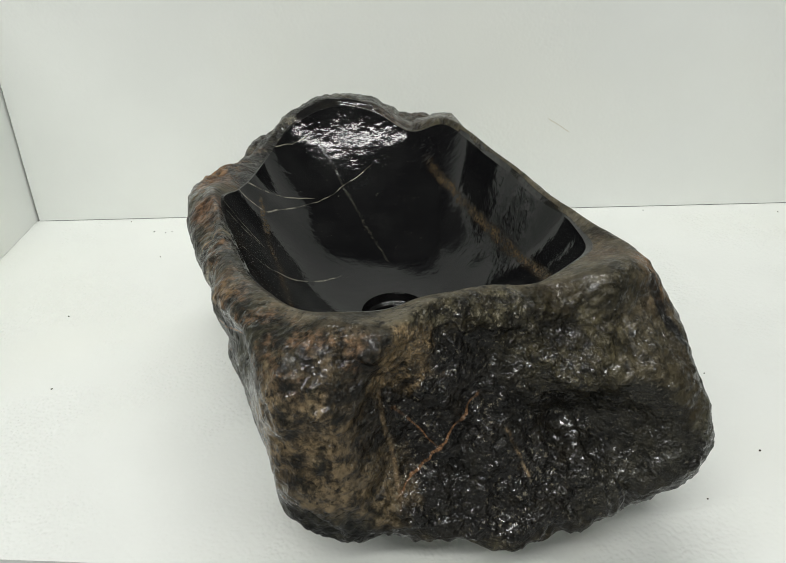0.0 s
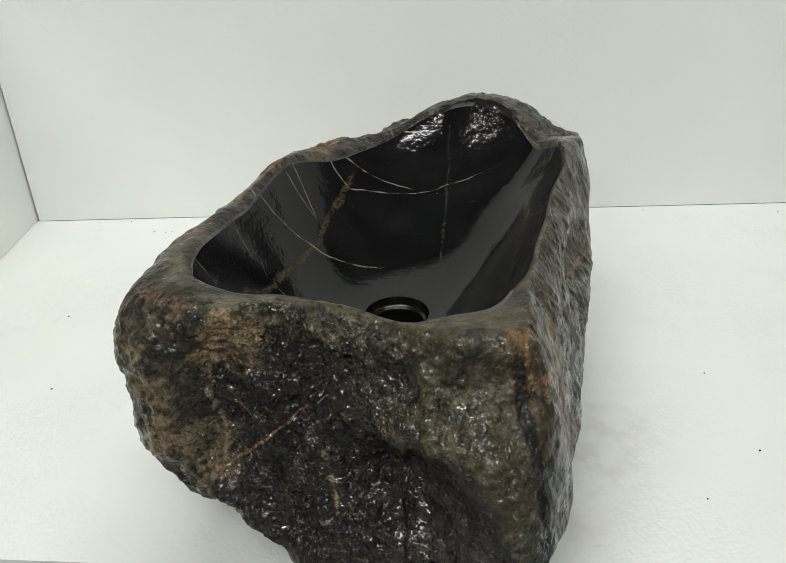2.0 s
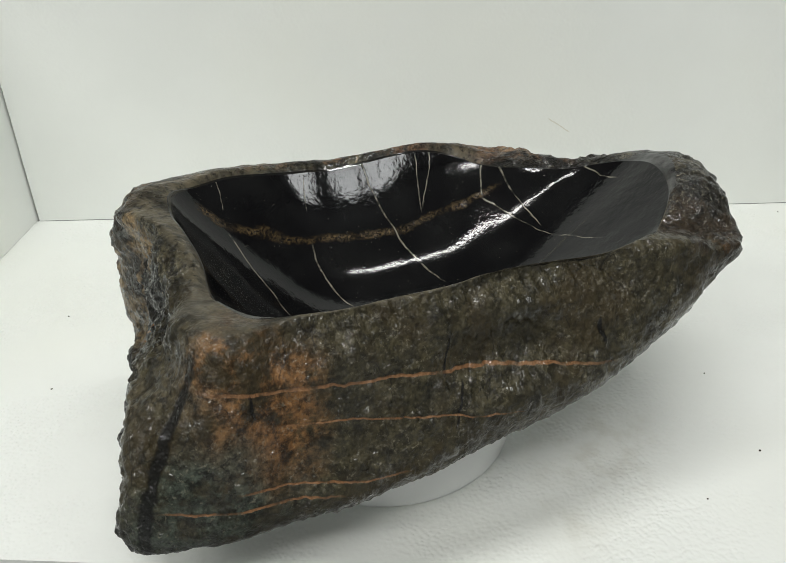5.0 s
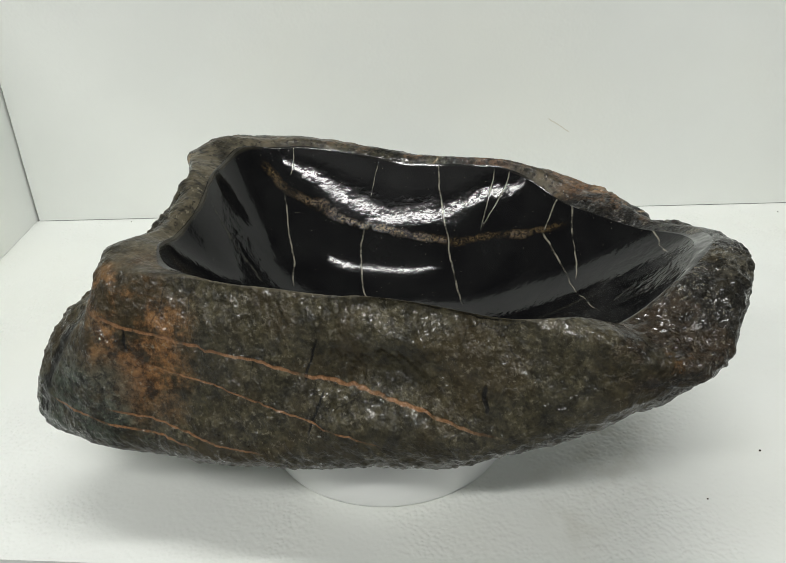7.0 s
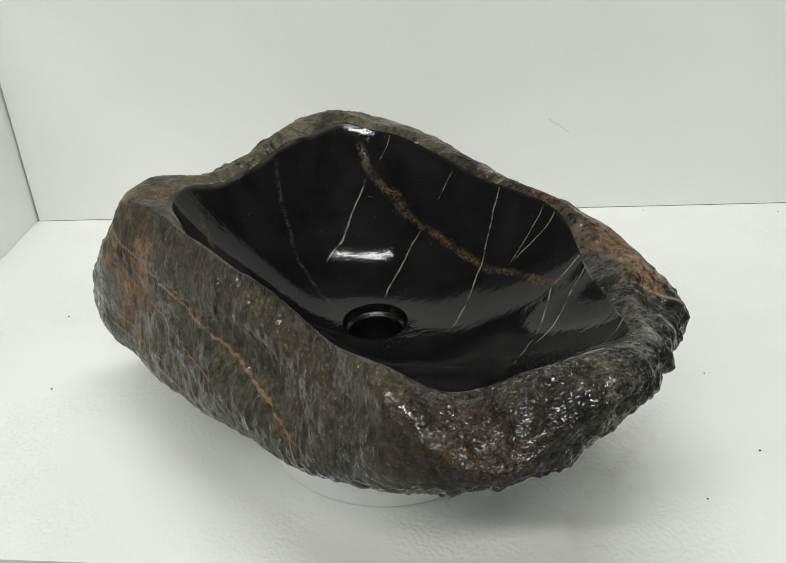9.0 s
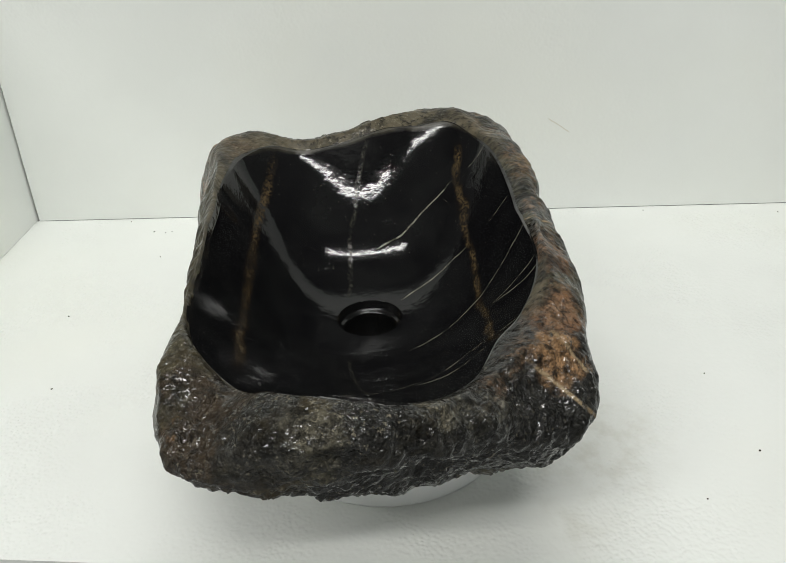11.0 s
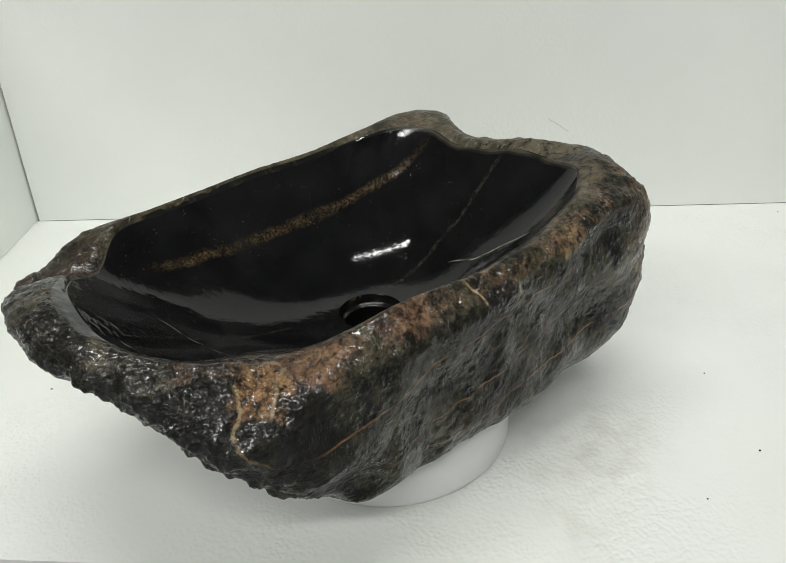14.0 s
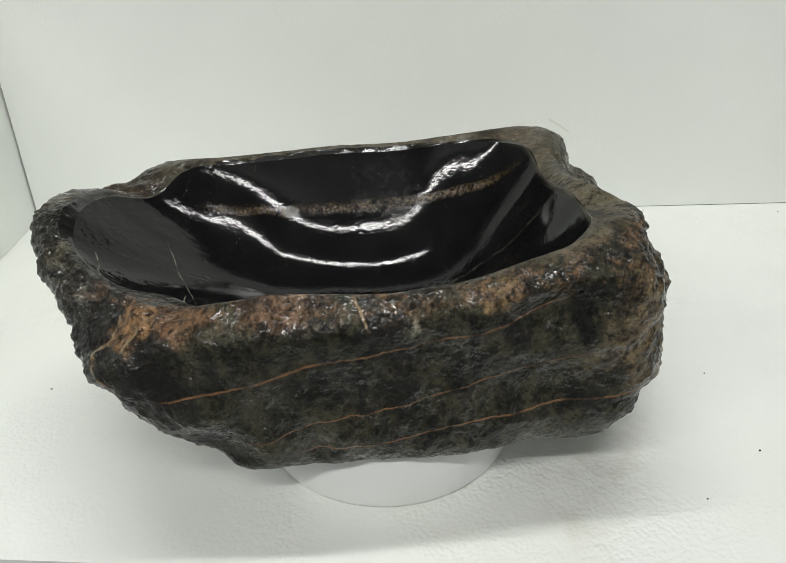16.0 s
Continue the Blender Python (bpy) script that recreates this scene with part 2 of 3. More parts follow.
def rock_material():
    m = Tree("rough_stone")
    hone = m.add("ShaderNodeAttribute", attribute_name="hone").outputs["Fac"]
    far, near = warped(m, 0.10, 14.0, 6.0), warped(m, 0.05, 45.0, 5.0)
    line = warped(m, 0.010, 20.0, 4.0)
    fine, mid, big = m.noise(230.0, 3.0, 0.6), m.noise(80.0, 5.0, 0.6), m.noise(18.0, 6.0, 0.6)
    up = m.vec("MULTIPLY", warped(m, 0.02, 30.0), (1.0, 1.0, 0.28))
    bark = m.noise(190.0, 2.5, 0.55, at=up)
    # olive grey ground with lighter grain
    mottle = m.noise(27.0, 9.0, 0.70)
    crisp = m.noise(105.0, 8.0, 0.74)
    col = m.mix(m.ramp(crisp, 0.40, 0.60), (0.012, 0.011, 0.008), (0.100, 0.088, 0.052))
    side_a = m.ramp(m.vec("DOT_PRODUCT", far, (0.96, 0.27, 0.0)), 0.05, 0.10)
    col = m.mix(side_a, col, m.mix(m.ramp(crisp, 0.36, 0.66), (0.020, 0.018, 0.011), (0.080, 0.070, 0.040)))
    col = m.mix(m.math("MULTIPLY", m.ramp(mottle, 0.53, 0.45), m.mixf(side_a, 0.75, 0.30)), col, (0.007, 0.0065, 0.005))
    col = m.mix(m.math("MULTIPLY", m.ramp(big, 0.45, 0.65), 0.7), col, (0.046, 0.034, 0.016))
    side_b = m.ramp(m.vec("DOT_PRODUCT", far, (-0.96, -0.27, 0.0)), 0.05, 0.085)
    slate = m.mix(m.ramp(m.mixf(0.5, crisp, mottle), 0.42, 0.60), (0.006, 0.0065, 0.005), (0.060, 0.056, 0.034))
    col = m.mix(side_b, col, slate)
    bands = m.ramp(m.noise(30.0, 4.0, at=m.vec("MULTIPLY", warped(m, 0.012, 40.0), (1.0, 1.0, 0.12))), 0.52, 0.60)
    col = m.mix(m.math("MULTIPLY", m.math("MULTIPLY", bands, side_b), 0.85), col, (0.012, 0.011, 0.010))
    # patches of the stone
    spots = ((far, (0.192, -0.085, 0.180), 0.066, (0.155, 0.078, 0.030), 0.95), (near, (0.200, -0.095, 0.150), 0.034, (0.125, 0.058, 0.021), 0.85), (far, (0.205, -0.12, 0.095), 0.085, (0.045, 0.058, 0.046), 0.8),
             (far, (-0.025, -0.215, 0.170), 0.085, (0.15, 0.110, 0.062), 0.95), (far, (0.075, -0.185, 0.145), 0.095, (0.0085, 0.0078, 0.007), 0.97),
             (far, (0.02, -0.195, 0.165), 0.055, (0.009, 0.008, 0.007), 0.95), (far, (0.178, -0.15, 0.195), 0.060, (0.055, 0.046, 0.028), 0.8),
             (far, (-0.11, 0.225, 0.175), 0.115, (0.010, 0.0098, 0.0095), 0.92), (near, (-0.157, 0.145, 0.198), 0.024, (0.20, 0.115, 0.055), 0.9), (near, (-0.150, 0.105, 0.207), 0.030, (0.14, 0.075, 0.040), 0.85), (near, (-0.135, 0.040, 0.212), 0.030, (0.15, 0.085, 0.05), 0.8),
             (near, (-0.110, 0.213, 0.203), 0.022, (0.20, 0.19, 0.15), 0.9), (near, (-0.094, 0.228, 0.213), 0.018, (0.10, 0.088, 0.060), 0.7),
             (near, (0.012, -0.190, 0.208), 0.030, (0.24, 0.17, 0.09), 0.95), (near, (-0.13, -0.048, 0.197), 0.012, (0.36, 0.33, 0.26), 0.8),
             (near, (-0.110, -0.115, 0.219), 0.016, (0.26, 0.18, 0.09), 0.8), (near, (0.036, 0.260, 0.212), 0.060, (0.026, 0.018, 0.011), 0.95), (near, (-0.005, 0.275, 0.212), 0.034, (0.018, 0.017, 0.014), 0.85),
             (near, (0.064, 0.256, 0.203), 0.010, (0.17, 0.085, 0.025), 0.75), (far, (0.125, -0.165, 0.190), 0.055, (0.040, 0.034, 0.017), 0.8),
             (far, (0.165, -0.180, 0.110), 0.060, (0.017, 0.016, 0.012), 0.9), (near, (-0.008, -0.213, 0.130), 0.035, (0.14, 0.105, 0.06), 0.7),
             (near, (-0.020, -0.213, 0.205), 0.022, (0.012, 0.011, 0.009), 0.8), (near, (-0.030, 0.276, 0.220), 0.030, (0.07, 0.064, 0.048), 0.6))
    black = None
    for at, c, r, tint, amount in spots:
        f = m.math("MULTIPLY", m.math("MULTIPLY", blob(m, at, c, r, 0.5 if tint[0] > 0.03 else 0.22), amount), m.ramp(mottle, 0.40, 0.52, 0.12 if tint[0] > 0.02 else 0.6, 1.0))
        col = m.mix(f, col, m.mix(m.ramp(m.mixf(0.35, crisp, mottle), 0.42, 0.58), tuple(v * 0.20 for v in tint), tuple(v * 1.6 for v in tint)))
        if tint[0] < 0.03:
            black = f if black is None else m.math("MAXIMUM", black, f)
    # rust along the brow of the dark side
    brow = m.add("ShaderNodeAttribute", attribute_name="brow").outputs["Fac"]
    rust = m.math("MULTIPLY", m.math("MULTIPLY", brow, side_b), m.math("MULTIPLY", m.ramp(m.noise(34.0, 8.0, 0.72), 0.44, 0.56), m.ramp(crisp, 0.38, 0.55)))
    col = m.mix(m.math("MULTIPLY", rust, 0.85), col, m.mix(m.ramp(fine, 0.3, 0.7), (0.026, 0.020, 0.012), (0.21, 0.125, 0.070)))
    # honed rim
    worn = m.ramp(m.math("ADD", hone, m.math("MULTIPLY", m.math("SUBTRACT", mid, 0.5), 0.6)), 0.30, 0.80)
    rim = m.mix(m.ramp(m.noise(48.0, 6.0, 0.6), 0.33, 0.68), (0.020, 0.019, 0.014), (0.130, 0.112, 0.075))
    col = m.mix(m.math("MULTIPLY", worn, 0.8), col, rim)
    # pale flecks, and dark pits: the shade of small cavities put into the colour
    calm = m.ramp(m.vec("DOT_PRODUCT", far, (0.96, 0.27, 0.0)), 0.05, 0.10, 1.0, 0.5)
    col = m.mix(m.math("MULTIPLY", m.math("MULTIPLY", m.math("MULTIPLY", m.ramp(m.noise(300.0, 3.0, 0.65), 0.57, 0.64), m.ramp(mottle, 0.42, 0.56)), m.mixf(side_b, 0.65, 0.15)), calm), col, (0.25, 0.225, 0.165))
    col = m.mix(m.math("MULTIPLY", m.math("MULTIPLY", m.ramp(m.noise(190.0, 5.0, 0.65), 0.50, 0.34), 0.85), calm), col, (0.005, 0.005, 0.004))
    # hairline joints
    net = m.ramp(m.cells(21.0, "DISTANCE_TO_EDGE", warped(m, 0.06, 18.0, 6.0)), 0.0, 0.018, 1.0, 0.0)
    net = m.math("MULTIPLY", m.math("MULTIPLY", net, m.ramp(m.noise(16.0, 4.0), 0.50, 0.60)), m.mixf(worn, 0.7, 0.0))
    col = m.mix(net, col, (0.006, 0.0055, 0.005))
    # open cracks
    gaps = None
    for p, q, wd in CRACKS:
        v = seam(m, warped(m, 0.008, 60.0), p, q, wd, 1.05, 0.5)
        gaps = v if gaps is None else m.math("MAXIMUM", gaps, v)
    col = m.mix(m.math("MULTIPLY", gaps, 0.9), col, (0.004, 0.004, 0.004))
    # veins
    rough_line = m.ramp(m.noise(55.0, 4.0), 0.34, 0.50, 0.15, 1.0)
    o = None
    for p, q, wd in (((0.1917, -0.1269, 0.2001), (0.1187, 0.1665, 0.1420), 0.0015), ((0.1898, -0.0806, 0.1669), (0.1469, 0.0991, 0.1245), 0.0010),
                     ((0.2235, -0.1536, 0.1279), (0.1951, -0.0362, 0.1039), 0.0011), ((0.2120, -0.1034, 0.1279), (0.1783, 0.0093, 0.1039), 0.0010),
                     ((-0.1768, 0.1238, 0.1486), (-0.1210, -0.0671, 0.1824), 0.0013), ((-0.1210, -0.0671, 0.1824), (-0.0873, -0.1542, 0.2050), 0.0013),
                     ((-0.1573, 0.0701, 0.0974), (-0.0880, -0.1803, 0.1589), 0.0009), ((-0.1455, 0.0417, 0.0791), (-0.0537, -0.2237, 0.1227), 0.0011)):
        v = seam(m, line, p, q, wd)
        o = v if o is None else m.math("MAXIMUM", o, v)
    for p, q, wd in (((0.0648, -0.178, 0.1684), (0.0037, -0.2138, 0.1089), 0.0012), ((0.0018, -0.2059, 0.1767), (0.0308, -0.1942, 0.1364), 0.0010)):
        o = m.math("MAXIMUM", o, seam(m, line, p, q, wd))
    col = m.mix(m.math("MULTIPLY", o, rough_line), col, m.mix(mid, ORANGE, (0.25, 0.14, 0.07)))
    pale = m.math("MAXIMUM", seam(m, line, (-0.0054, -0.2053, 0.1937), (0.0038, -0.2154, 0.1055), 0.0020, 1.05, 0.1), seam(m, line, (0.0767, -0.1852, 0.1434), (0.0945, -0.198, 0.1089), 0.0022, 1.1, 0.1))
    pale = m.math("MAXIMUM", pale, seam(m, line, (-0.1362, 0.1624, 0.2026), (-0.1751, 0.1418, 0.1521), 0.0019, 1.1, 0.2))
    pale = m.math("MAXIMUM", pale, seam(m, line, (-0.1490, 0.1290, 0.2080), (-0.1705, 0.1400, 0.1800), 0.0020, 1.1, 0.2))
    pale = m.math("MAXIMUM", pale, seam(m, line, (-0.1180, -0.0120, 0.2150), (-0.1430, -0.0250, 0.2000), 0.0014, 1.1, 0.2))
    col = m.mix(m.math("MULTIPLY", pale, rough_line), col, m.mix(m.noise(30.0), (0.20, 0.11, 0.045), (0.30, 0.25, 0.16)))
    polish = m.add("ShaderNodeAttribute", attribute_name="polish").outputs["Fac"]
    shine = m.ramp(m.math("ADD", polish, m.math("MULTIPLY", m.math("SUBTRACT", mid, 0.5), 0.5)), 0.35, 0.75)
    col = m.mix(shine, col, m.mix(m.ramp(mid, 0.4, 0.7), (0.008, 0.008, 0.008), (0.022, 0.020, 0.015)))
    gloss = m.mixf(shine, m.ramp(mid, 0.3, 0.7, 0.32, 0.55), 0.12)
    coat = m.mixf(worn, m.ramp(m.noise(30.0, 5.0, 0.65), 0.45, 0.55, 0.40, 1.0), 0.25)
    coat = m.math("MULTIPLY", m.math("MAXIMUM", coat, black), m.mixf(side_b, m.mixf(side_a, 1.0, 0.9), 0.85))
    glint = m.math("ADD", m.math("MULTIPLY", m.noise(200.0, 1.0), 0.75), m.math("MULTIPLY", m.noise(85.0, 0.0), 0.8))
    chips = m.math("ABSOLUTE", m.math("SUBTRACT", m.noise(170.0, 2.0, 0.6), 0.5))
    relief = m.math("ADD", m.math("MULTIPLY", m.noise(85.0, 2.0), 0.9), m.math("MULTIPLY", m.noise(260.0, 2.0), 0.40))
    relief = m.math("ADD", relief, m.math("MULTIPLY", m.mixf(black, bark, m.math("MULTIPLY", chips, 3.2)), 0.8))
    relief = m.math("SUBTRACT", m.math("ADD", relief, m.math("MULTIPLY", o, -0.10)), m.math("MULTIPLY", gaps, 0.6))
    nrm = m.add("ShaderNodeBump")
    nrm.inputs["Distance"].default_value = 0.006
    m.put(nrm.inputs["Strength"], m.mixf(shine, m.mixf(worn, m.mixf(m.math("MAXIMUM", side_a, side_b), 1.0, 0.62), 0.30), 0.05))
    m.put(nrm.inputs["Height"], relief)
    lacquer = m.add("ShaderNodeBump")
    lacquer.inputs["Distance"].default_value = 0.0072
    swarm = m.ramp(m.noise(33.0, 5.0, 0.65), 0.44, 0.56, 0.16, 1.0)
    m.put(lacquer.inputs["Strength"], m.mixf(shine, m.mixf(worn, m.math("MULTIPLY", swarm, m.mixf(side_b, 1.0, 0.7)), 0.25), 0.05))
    m.put(lacquer.inputs["Height"], glint)
    return m.done(col, gloss, nrm.outputs[0], Specular_IOR_Level=m.mixf(shine, m.mixf(side_a, 0.12, 0.18), 0.4), Coat_Weight=coat, Coat_Roughness=m.mixf(shine, 0.14, 0.05), Coat_IOR=1.46, Coat_Normal=lacquer.outputs[0])


FOAM = foam_material("foam", (0.85, 0.87, 0.84), 0.24, (), True)
FLOOR_FOAM = foam_material("floor_foam", (0.85, 0.87, 0.84), 0.72, DIRT)
ROCK = rock_material()
BOWL = bowl_material()
DRILLED = drain_material()
WHITE = plain_material("white_plastic", (0.86, 0.87, 0.86), 0.3)
ROOM = plain_material("room_paint", (0.25, 0.255, 0.25), 0.8)
CEILING = plain_material("ceiling_paint", (0.28, 0.285, 0.28), 0.8)
SPECK = plain_material("dark_grit", (0.05, 0.04, 0.03), 0.7)

# ---- mesh helpers ----


def part(name, bm, material, parent=None, label=""):
    me = bpy.data.meshes.new(name)
    bm.to_mesh(me)
    bm.free()
    me.materials.append(material)
    for p in me.polygons:
        p.use_smooth = True
    ob = new(name, me)
    if parent:
        ob.parent = parent
    if label:
        ob["label"] = label
    return ob


def slab(corners, low, high):
    """A flat slab over a plan of corners, from low to high."""
    bm = bmesh.new()
    a = [bm.verts.new((x, y, low)) for x, y in corners]
    b = [bm.verts.new((x, y, high)) for x, y in corners]
    bm.faces.new(a[::-1])
    bm.faces.new(b)
    for i in range(len(a)):
        j = (i + 1) % len(a)
        bm.faces.new((a[i], a[j], b[j], b[i]))
    bmesh.ops.recalc_face_normals(bm, faces=bm.faces)
    return bm


def flat(ob):
    for p in ob.data.polygons:
        p.use_smooth = False
    return ob


def ring(values, angle):
    """A value at an angle in degrees from a closed table of even steps, by a cubic."""
    n = len(values)
    s = (angle % 360.0) / 360.0 * n
    i, f = int(s) % n, s - int(s)
    a, b, c, d = (values[(i + k) % n] for k in (-1, 0, 1, 2))
    return b + 0.5 * f * (c - a + f * (2 * a - 5 * b + 4 * c - d + f * (3 * (b - c) + d - a)))


def spline(points, s):
    """A point on a smooth line through the points, s from 0 to 1."""
    n = len(points) - 1
    s = min(max(s * n, 0.0), n - 1e-6)
    i, f = int(s), s - int(s)
    a, b, c, d = (points[min(max(i + k, 0), n)] for k in (-1, 0, 1, 2))
    return b + 0.5 * f * (c - a + f * (2 * a - 5 * b + 4 * c - d + f * (3 * (b - c) + d - a)))


# ---- the booth of foam boards ----
C0, C1 = Vector((-0.768 * U, 0.768 * U)), Vector((0.885 * U, 0.6416 * U))    # foot of the back board
ALONG = (C1 - C0).normalized()
BACK = Vector((-ALONG.y, ALONG.x))
SIDE = Vector((-0.0226, -0.1777)).normalized()                                 # the left board's way to the front
F0, F1 = Vector((-0.5, -0.2228)) * U, Vector((0.5, -0.3480)) * U               # front edge of the floor board
FDIR = (F1 - F0).normalized()

board = slab([C0 - ALONG * 0.1, C1 + ALONG * 0.6, F1 + FDIR * 0.8, F0 - FDIR * 0.5], -0.03, 0.0)
floor = tagged(flat(part("floor", board, FLOOR_FOAM)), "white expanded foam board lying under the turntable", "floor", kind="structure")
GAP = C0 + ALONG * 0.0032                                                      # a narrow open joint in the corner
back = slab([GAP, C1 + ALONG * 0.6, C1 + ALONG * 0.6 + BACK * 0.03, GAP + BACK * 0.03 + ALONG * 0.004], 0.0008, 0.62)
wall_back = tagged(flat(part("wall_back", back, FOAM)), "white expanded foam board standing upright behind the basin", "wall", kind="structure")
L0 = C0 - SIDE * 0.06                                                         # it runs past the end of the back board
left = slab([L0, L0 + SIDE * 0.81, L0 + SIDE * 0.81 - ALONG * 0.03, L0 - ALONG * 0.03], 0.0005, 0.34)
wall_left = tagged(flat(part("wall_left", left, FOAM)), "white expanded foam board standing upright at the side", "wall", kind="structure")

# ---- the plain room round it ----
def room_box():
    x0, x1, y0, y1, z0, z1 = -2.2, 2.2, -2.0, 1.4, -0.05, 2.12
    rects = {"ground": [(x0, y0), (x1, y0), (x1, y1), (x0, y1), z0 - 0.1, z0],
             "ceiling": [(x0, y0), (x1, y0), (x1, y1), (x0, y1), z1, z1 + 0.1],
             "wall_north": [(x0, y1), (x1, y1), (x1, y1 + 0.1), (x0, y1 + 0.1), z0, z1],
             "wall_west": [(x0 - 0.1, y0), (x0, y0), (x0, y1), (x0 - 0.1, y1), z0, z1],
             "wall_east": [(x1, y0), (x1 + 0.1, y0), (x1 + 0.1, y1), (x1, y1), z0, z1]}
    for name, (*c, low, high) in rects.items():
        tagged(flat(part(name, slab(c, low, high), CEILING if name == "ceiling" else ROOM)), "plain painted surface of the room around the booth", "wall", kind="structure")


room_box()


def boxes(rows):
    """One mesh of several upright boxes: (x0, x1, y0, y1, z0, z1)."""
    bm = bmesh.new()
    for x0, x1, y0, y1, z0, z1 in rows:
        got = bmesh.ops.create_cube(bm, size=1.0)["verts"]
        for v in got:
            v.co = ((x0 + x1) / 2 + v.co.x * (x1 - x0), (y0 + y1) / 2 + v.co.y * (y1 - y0), (z0 + z1) / 2 + v.co.z * (z1 - z0))
    return bm


WX0, WX1, WZ0, WZ1 = 1.22, 1.62, 1.42, 1.98
south = boxes([(-2.2, WX0, -2.1, -2.0, -0.05, 2.12), (WX1, 2.2, -2.1, -2.0, -0.05, 2.12), (WX0, WX1, -2.1, -2.0, -0.05, WZ0), (WX0, WX1, -2.1, -2.0, WZ1, 2.12)])
tagged(flat(part("wall_south", south, ROOM)), "plain painted wall with a small window opening", "wall", kind="structure")
window = tagged(new("window_1"), "small bright window in the wall behind the camera", "window", kind="structure")
frame_rows = [(WX0, WX0 + 0.02, -2.06, -1.99, WZ0, WZ1), (WX1 - 0.02, WX1, -2.06, -1.99, WZ0, WZ1),
              (WX0 + 0.02, WX1 - 0.02, -2.06, -1.99, WZ0, WZ0 + 0.02), (WX0 + 0.02, WX1 - 0.02, -2.06, -1.99, WZ1 - 0.02, WZ1)]
flat(part("window_frame", boxes(frame_rows), WHITE, window))
flat(part("backing", boxes([(WX0, WX1, -2.10, -2.08, WZ0, WZ1)]), WHITE, window))


def ceiling_lamp(x, y, length):
    lamp = tagged(new("ceiling_lamp"), "long white strip lamp fixed under the ceiling", "lamp", "strip lamps")
    flat(part("housing", boxes([(-length / 2 - 0.03, length / 2 + 0.03, -0.045, 0.045, -0.05, 0.0)]), WHITE, lamp))
    for e in (-1, 1):
        c = e * (length / 2 + 0.018)
        flat(part("end_cap", boxes([(c - 0.012, c + 0.012, -0.04, 0.04, -0.075, -0.05)]), WHITE, lamp))
    lamp.matrix_world = pose(x, y, 2.12)
    return lamp


ceiling_lamp(0.0, -0.06, 1.5)
ceiling_lamp(-0.68, -1.60, 2.2)

# ---- the turntable ----


def lathe(profile, n=128):
    bm = bmesh.new()
    rows = []
    for r, z in profile:
        rows.append([bm.verts.new((r * math.cos(2 * math.pi * k / n), r * math.sin(2 * math.pi * k / n), z)) for k in range(n)])
    for a, b in zip(rows, rows[1:]):
        for k in range(n):
            bm.faces.new((a[k], a[(k + 1) % n], b[(k + 1) % n], b[k]))
    bm.faces.new(rows[0][::-1])
    bm.faces.new(rows[-1])
    return bm


TOP = (0.843 - 0.748) * U
R0 = 0.178 * U
turntable = tagged(new("turntable"), "round white plastic turntable under the stone basin", "turntable")
drum = part("drum", lathe([(R0 - 0.006, 0.0), (R0 - 0.001, 0.0012), (R0, 0.004), (R0, TOP - 0.007), (R0 - 0.002, TOP - 0.004), (R0 - 0.004, TOP - 0.003)]), WHITE, turntable)
plate = part("plate", lathe([(R0 - 0.010, TOP - 0.0028), (R0 - 0.008, TOP - 0.0006), (R0 - 0.010, TOP)]), WHITE, turntable)

# ---- the stone basin: sections every 10 degrees round the turning axis ----
FOOT = [0.234, 0.215, 0.203, 0.198, 0.203, 0.211, 0.223, 0.237, 0.249, 0.252, 0.249, 0.243, 0.243, 0.245, 0.259, 0.271, 0.241, 0.214, 0.203, 0.196, 0.195, 0.203, 0.215, 0.23, 0.252, 0.308, 0.33, 0.319, 0.34, 0.366, 0.379, 0.396, 0.407, 0.336, 0.291, 0.262]
HIP = [0.29, 0.274, 0.264, 0.259, 0.266, 0.278, 0.278, 0.284, 0.315, 0.307, 0.294, 0.283, 0.286, 0.304, 0.321, 0.282, 0.266, 0.223, 0.219, 0.215, 0.207, 0.213, 0.225, 0.248, 0.276, 0.343, 0.354, 0.354, 0.357, 0.358, 0.371, 0.406, 0.455, 0.416, 0.351, 0.318]
WAIST = [0.285, 0.274, 0.274, 0.281, 0.295, 0.32, 0.344, 0.362, 0.359, 0.361, 0.362, 0.356, 0.35, 0.362, 0.358, 0.324, 0.265, 0.236, 0.216, 0.21, 0.213, 0.216, 0.226, 0.242, 0.264, 0.355, 0.374, 0.319, 0.319, 0.332, 0.325, 0.333, 0.444, 0.412, 0.341, 0.307]
CHEST = [0.266, 0.254, 0.243, 0.245, 0.257, 0.292, 0.345, 0.405, 0.434, 0.434, 0.411, 0.385, 0.391, 0.394, 0.382, 0.317, 0.284, 0.241, 0.229, 0.221, 0.216, 0.221, 0.237, 0.266, 0.3, 0.36, 0.364, 0.317, 0.309, 0.306, 0.327, 0.377, 0.411, 0.396, 0.324, 0.289]
